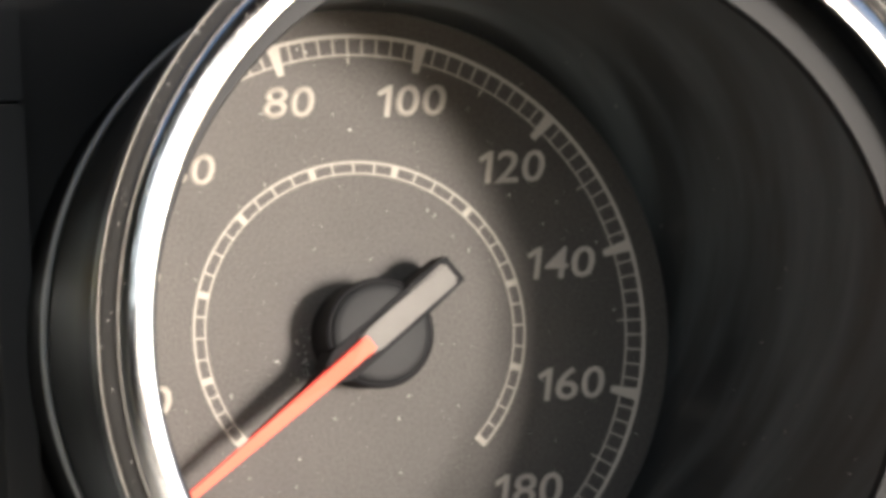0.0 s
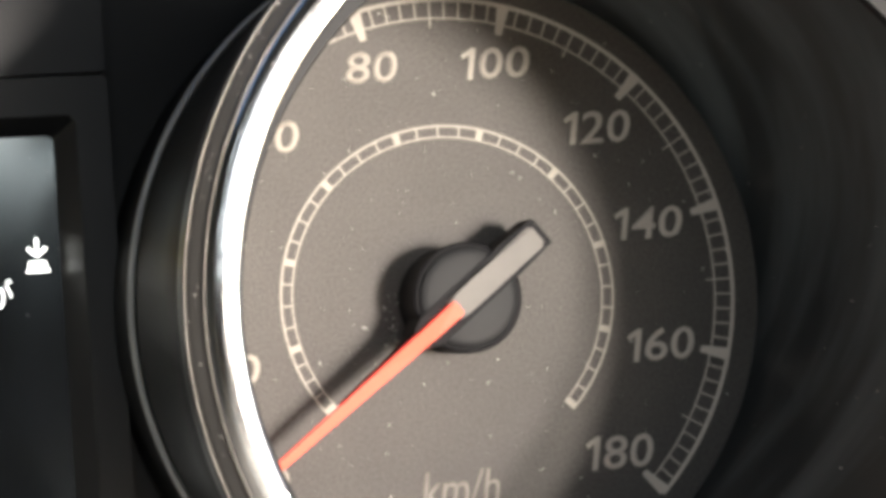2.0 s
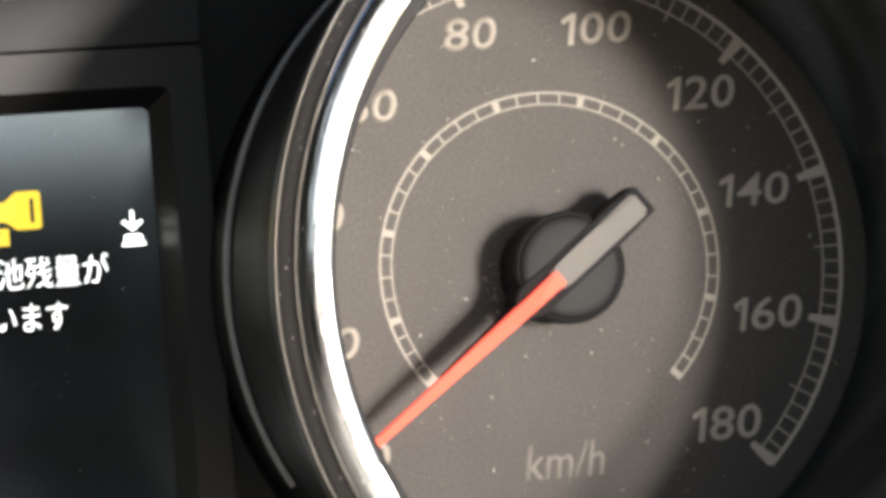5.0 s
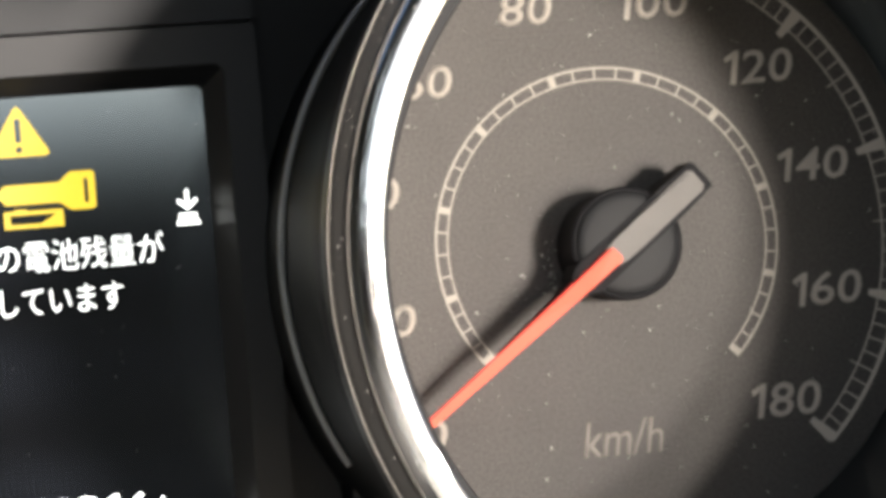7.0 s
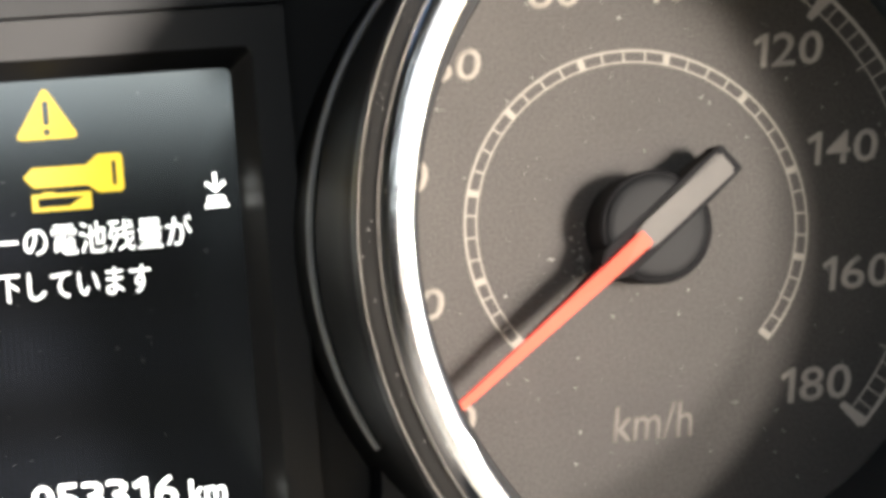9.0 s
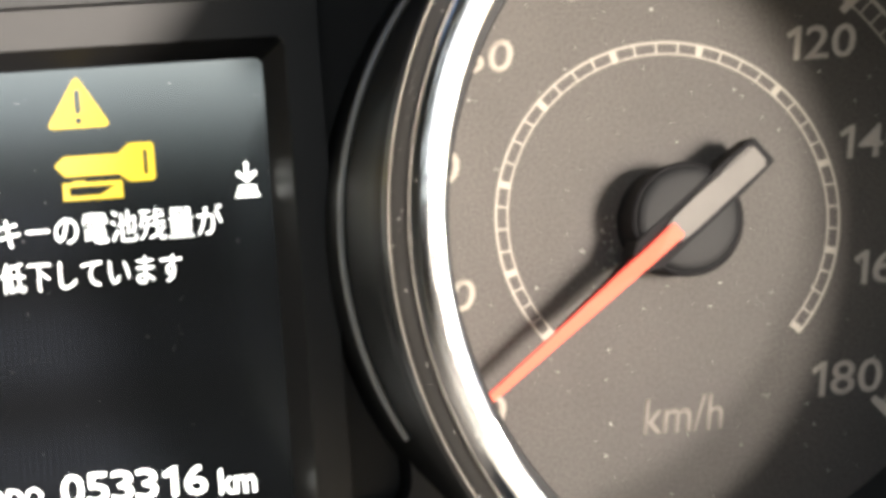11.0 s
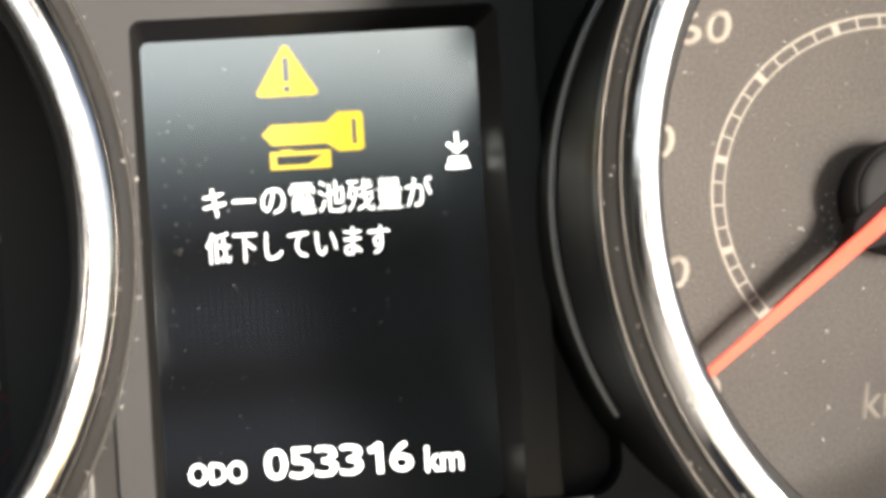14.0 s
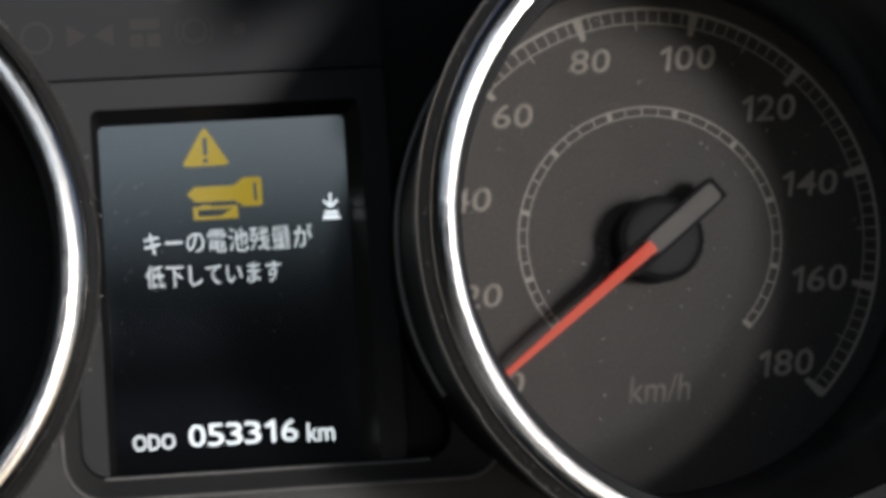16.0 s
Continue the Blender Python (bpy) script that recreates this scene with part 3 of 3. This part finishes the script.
def panels():
    base = thing("instrument_panel", "black plastic backing of the instrument cluster", "panel", kind="structure")
    bm = bmesh.new()
    prism(bm, rounded(-235, 90, -95, 90, 20), 1.2, 4)
    part("backing", bm, BLACK, base)
    up = thing("warning_light_panel", "grey panel with unlit warning symbols", "panel")
    bm = bmesh.new()
    prism(bm, rounded(-132, -50.8, 35.8, 78, 0.8), -6.6, 1.0)
    part("panel_face", bm, PANEL, up)
    zc, y0, y1 = 44.0, -6.6, -6.63

    def symbol(bm):
        return part("warning_symbol", bm, DIM_PRINT, up)

    symbol(arc_band(bmesh.new(), 2.5, 3.1, 0, 360, y0, y1, 40, -116, zc))
    for side in (-1, 1):
        symbol(prism(bmesh.new(), [(-105.9 + side * 4.4, zc + 2.2), (-105.9 + side * 4.4, zc - 2.2), (-105.9 + side * 0.6, zc)][::side], y0, y1))
    for z0, z1, x0, x1 in ((zc + 0.7, zc + 2.7, -98.4, -92.7), (zc - 2.7, zc - 0.1, -98.4, -95.9), (zc - 2.7, zc - 0.1, -95.2, -92.7)):
        symbol(prism(bmesh.new(), rounded(x0, x1, z0, z1, 0.5, 4), y0, y1))
    symbol(arc_band(bmesh.new(), 2.6, 3.2, 0, 360, y0, y1, 40, -89.8, zc + 8.6))
    symbol(arc_band(bmesh.new(), 1.9, 2.5, 0, 360, y0, y1, 40, -86.2, zc))
    for a0 in (-40, 140):
        symbol(arc_band(bmesh.new(), 3.2, 3.7, a0, a0 + 80, y0, y1, 16, -86.2, zc))
    symbol(prism(bmesh.new(), rounded(-78.8, -76.4, zc - 1.0, zc + 1.2, 0.5, 4), y0, y1))
    # unseen plate added to shade the right end of the warning panel
    shade_blocker = thing("shade_blocker", "unseen black blocker that shades the warning panel", "panel", kind="structure")
    bm = bmesh.new()
    prism(bm, [(-47, 36.5), (-20, 44), (2, 64), (95, 80), (95, 132), (-47, 132)], -134, -127)
    part("shade_blocker_front", bm, LINING, shade_blocker)
    bm = bmesh.new()
    prism(bm, [(-47, 122), (95, 122), (95, 132), (-47, 132)], -126.9, 4)
    part("shade_blocker_top", bm, LINING, shade_blocker)
    low = thing("lower_fascia", "grey grained fascia below the gauges", "panel", kind="structure")
    pts = [(-240, -110), (110, -110), (110, -1)]
    pts += [(3 + 51.5 * math.cos(radians(q)), -1 + 51.5 * math.sin(radians(q))) for q in range(0, -134, -6)]
    pts += [(-33.5 - 7 + 7 * math.cos(radians(q)), -36.6 + 7 * math.sin(radians(q))) for q in range(0, -91, -15)]
    pts += [(-107.2 + 8 * math.cos(radians(q)), -35.8 + 8 * math.sin(radians(q))) for q in range(270, 179, -15)]
    pts += [(-164 + 51.5 * math.cos(radians(q)), -1 + 51.5 * math.sin(radians(q))) for q in range(-20, -181, -8)]
    pts += [(-240, -1)]
    bm = bmesh.new()
    prism(bm, pts, -13.5, 2)
    ob = part("fascia", bm, FASCIA, low)
    m = ob.modifiers.new("edge", "BEVEL")
    m.width, m.segments, m.limit_method = 0.9 * MM, 3, "ANGLE"
    line = [(-33.5, -36.6)] + [(-40.5 + 7 * math.cos(radians(q)), -36.6 + 7 * math.sin(radians(q))) for q in range(-10, -91, -10)]
    line += [(-107.2 + 8 * math.cos(radians(q)), -35.8 + 8 * math.sin(radians(q))) for q in range(270, 179, -10)] + [(-115.2, -24)]
    bm = bmesh.new()
    loops = []
    for i, (x, z) in enumerate(line):
        q0, q1 = line[max(0, i - 1)], line[min(len(line) - 1, i + 1)]
        dx, dz = q1[0] - q0[0], q1[1] - q0[1]
        k = math.hypot(dx, dz)
        ox, oz = dz / k, -dx / k
        loops.append([((x - ox * o) * MM, yy * MM, (z - oz * o) * MM) for o, yy in ((-0.3, -13.0), (-0.25, -13.9), (0.1, -14.1), (0.45, -13.9), (0.5, -13.0))])
    loft(bm, loops, True, True, True)
    # the lip's pale colour stands in for the highlight on this rim
    smooth(part("cutout_lip", bm, EDGE_HIGHLIGHT, low, "thin lip round the display cut-out, pale for its highlight"), 60)
    sill = thing("display_sill", "dark sill with a painted edge highlight below the display", "trim")

    def corner_path(x0, x1, z, r, up):
        """Down one side, along the bottom and up the other, with round corners."""
        p = [(x0, z + up)] + [(x0 + r + r * math.cos(radians(q)), z + r + r * math.sin(radians(q))) for q in range(180, 271, 10)]
        return p + [(x1 - r + r * math.cos(radians(q)), z + r + r * math.sin(radians(q))) for q in range(-90, 1, 10)] + [(x1, z + up)]

    inner, crest, outer = corner_path(-111.6, -42.6, -39.4, 5.0, 20), corner_path(-112.0, -42.2, -39.8, 5.2, 20), corner_path(-115.2, -33.6, -43.7, 7.6, 20)
    bm = bmesh.new()
    loft(bm, [at_depth(crest, -7.7), at_depth(outer, -12.9), at_depth(outer, 1.1)], False)
    smooth(part("sill_slope", bm, FASCIA, sill), 25)
    bm = bmesh.new()
    loft(bm, [at_depth(inner, 1.1), at_depth(inner, -6.8), at_depth(crest, -7.7)], False)
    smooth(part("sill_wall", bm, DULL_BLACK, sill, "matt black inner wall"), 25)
    bm = bmesh.new()
    edge = [(-111.4, -39.75), (-106, -39.75), (-75, -39.75), (-50, -39.8), (-46.6, -39.6)]
    loft(bm, [[(x * MM, yy * MM, (z + dz) * MM) for yy, dz in ((-6.9, 0.1), (-7.7, 0.05), (-8.0, -0.2), (-7.9, -0.5), (-7.5, -0.6))] for x, z in edge], True, True, True)
    # painted pale in place of a highlight on the sill's crest
    part("sill_highlight", bm, TRIM, sill, "thin edge, pale for its highlight")
    return base


def cabin():
    """Unseen walls that close the cabin behind the camera; openings are placed for the light."""
    def wall(name, label, x0, x1, y0, y1, z0, z1, material=CABIN):
        bm = bmesh.new()
        bmesh.ops.create_cube(bm, size=1.0)
        for v in bm.verts:
            v.co = (x0 + (v.co.x + 0.5) * (x1 - x0), y0 + (v.co.y + 0.5) * (y1 - y0), z0 + (v.co.z + 0.5) * (z1 - z0))
        return tagged(part(name, bm, material), label, "car interior", kind="structure")

    wall("floor", "dark cabin floor", -1.1, 0.7, -2.6, 0.6, -0.86, -0.8)
    wall("wall_right", "lower door trim in dark plastic", 0.6, 0.66, -2.6, 0.6, -0.8, 0.06)
    wall("wall_right_front", "front door pillar in dark plastic", 0.6, 0.66, -0.1, 0.6, 0.06, 0.7)
    wall("wall_right_rear", "rear door pillar in dark plastic", 0.6, 0.66, -2.6, -2.45, 0.06, 0.7)
    # two unseen blockers, added so that sunlight fades across the dial
    wall("sun_blocker_side", "unseen upright added to cut the sun on the dial's right", 0.6, 0.66, -1.63, -1.45, 0.06, 0.7)
    wall("sun_blocker_roof", "unseen rail added to cut the sun on the dial's right", 0.605, 0.66, -1.95, -1.23, 0.7, 0.76, LINING)
    # left walls made pale as reflectors for the chrome rings
    wall("wall_left", "unseen far wall, pale to brighten the chrome rings", -1.1, -1.04, -2.6, 0.6, -0.8, 0.08, REFLECTOR)
    wall("wall_left_rear", "unseen rear side wall, pale to brighten the chrome rings", -1.1, -1.04, -2.6, -0.9, 0.08, 0.7, REFLECTOR)
    # added to block the sky from the rings' left flanks
    wall("wall_left_front", "unseen dark wall that keeps blue sky off the rings", -1.1, -1.04, -0.9, 0.6, 0.08, 0.7)
    wall("wall_rear", "dark seat backs and tailgate", -1.1, 0.66, -2.6, -2.54, -0.8, 0.25)
    wall("ceiling_rear", "pale headliner", -1.1, 0.66, -2.6, -1.95, 0.7, 0.76, HEADLINER)
    # dark roof added to block sky reflections in the lower screen
    wall("ceiling_middle", "unseen dark roof that keeps sky off the lower screen", -1.1, 0.25, -1.95, -1.23, 0.7, 0.76, LINING)
    wall("ceiling_left", "pale headliner beside the roof opening", -1.1, -0.4, -1.23, -0.8, 0.7, 0.76, HEADLINER)
    wall("ceiling_front", "pale headliner over the front seats", -1.1, 0.66, -0.8, 0.0, 0.7, 0.76, HEADLINER)
    wall("dashboard", "dark dashboard below the windscreen", -1.1, 0.66, 0.06, 0.6, -0.8, 0.16)


def dust():
    """Specks of dust on the dial, the hub, the ring and the screen."""
    rnd = random.Random(7)
    bm = bmesh.new()

    def speck(x, y, z, r):
        m = pose(x * MM, y * MM, z * MM, rnd.uniform(0, 90), rnd.uniform(0, 360), rnd.uniform(0, 90)) @ Matrix.Diagonal((r * MM * rnd.uniform(0.7, 2.2), r * MM * 0.5, r * MM, 1))
        bmesh.ops.create_icosphere(bm, subdivisions=1, radius=1.0, matrix=m)

    for _ in range(420):
        a, r = rnd.uniform(0, 2 * math.pi), 47 * math.sqrt(rnd.random())
        speck(r * math.cos(a), -0.05, r * math.sin(a), rnd.choice((0.035, 0.04, 0.05, 0.05, 0.06, 0.08, 0.08, 0.15)))
    # on the sleeve beside the dial
    for _ in range(46):
        a, k = rnd.uniform(-0.9, 1.5), rnd.random()
        r = 49.0 - 0.4 * k
        speck(1.0 * k * 0.7 + r * math.cos(a), -5 - 78 * k, -3.4 * k + r * math.sin(a), rnd.choice((0.06, 0.09, 0.14)))
    for _ in range(44):
        speck(-9.5 + rnd.gauss(0, 2.4), -0.05, -3.5 + rnd.gauss(0, 3.2), rnd.choice((0.06, 0.08, 0.1, 0.14, 0.2)))
    for _ in range(260):
        a = rnd.uniform(0, 2 * math.pi)
        k, yy = rnd.choice(((4.7, -99.2), (5.05, -98.92), (5.4, -98.7), (5.8, -98.3), (3.4, -100.3), (2.9, -100.7)))
        for cx, cz in ((2.3, -3.7), (-164.6, -3.4)):
            q = a + rnd.uniform(0, 6.3)
            speck(cx + (52.3 + k) * math.cos(q), yy - 0.03, cz + (52.3 + k) * math.sin(q), rnd.choice((0.06, 0.08, 0.1, 0.15)))
    for _ in range(130):
        x = -104.5 + abs(rnd.gauss(0, 7)) if rnd.random() < 0.7 else rnd.uniform(-104, -58)
        z = rnd.uniform(-37, 25)
        speck(x, -0.05, z, rnd.choice((0.03, 0.035, 0.05, 0.06, 0.09)))
    ob = part("dust", bm, DUST)
    ob.matrix_world = LEAN
    return tagged(ob, "pale dust specks on dial, ring and screen", "dust", kind="stuff")


speedometer()
tachometer()
driver_display()
panels()
cabin()
dust()
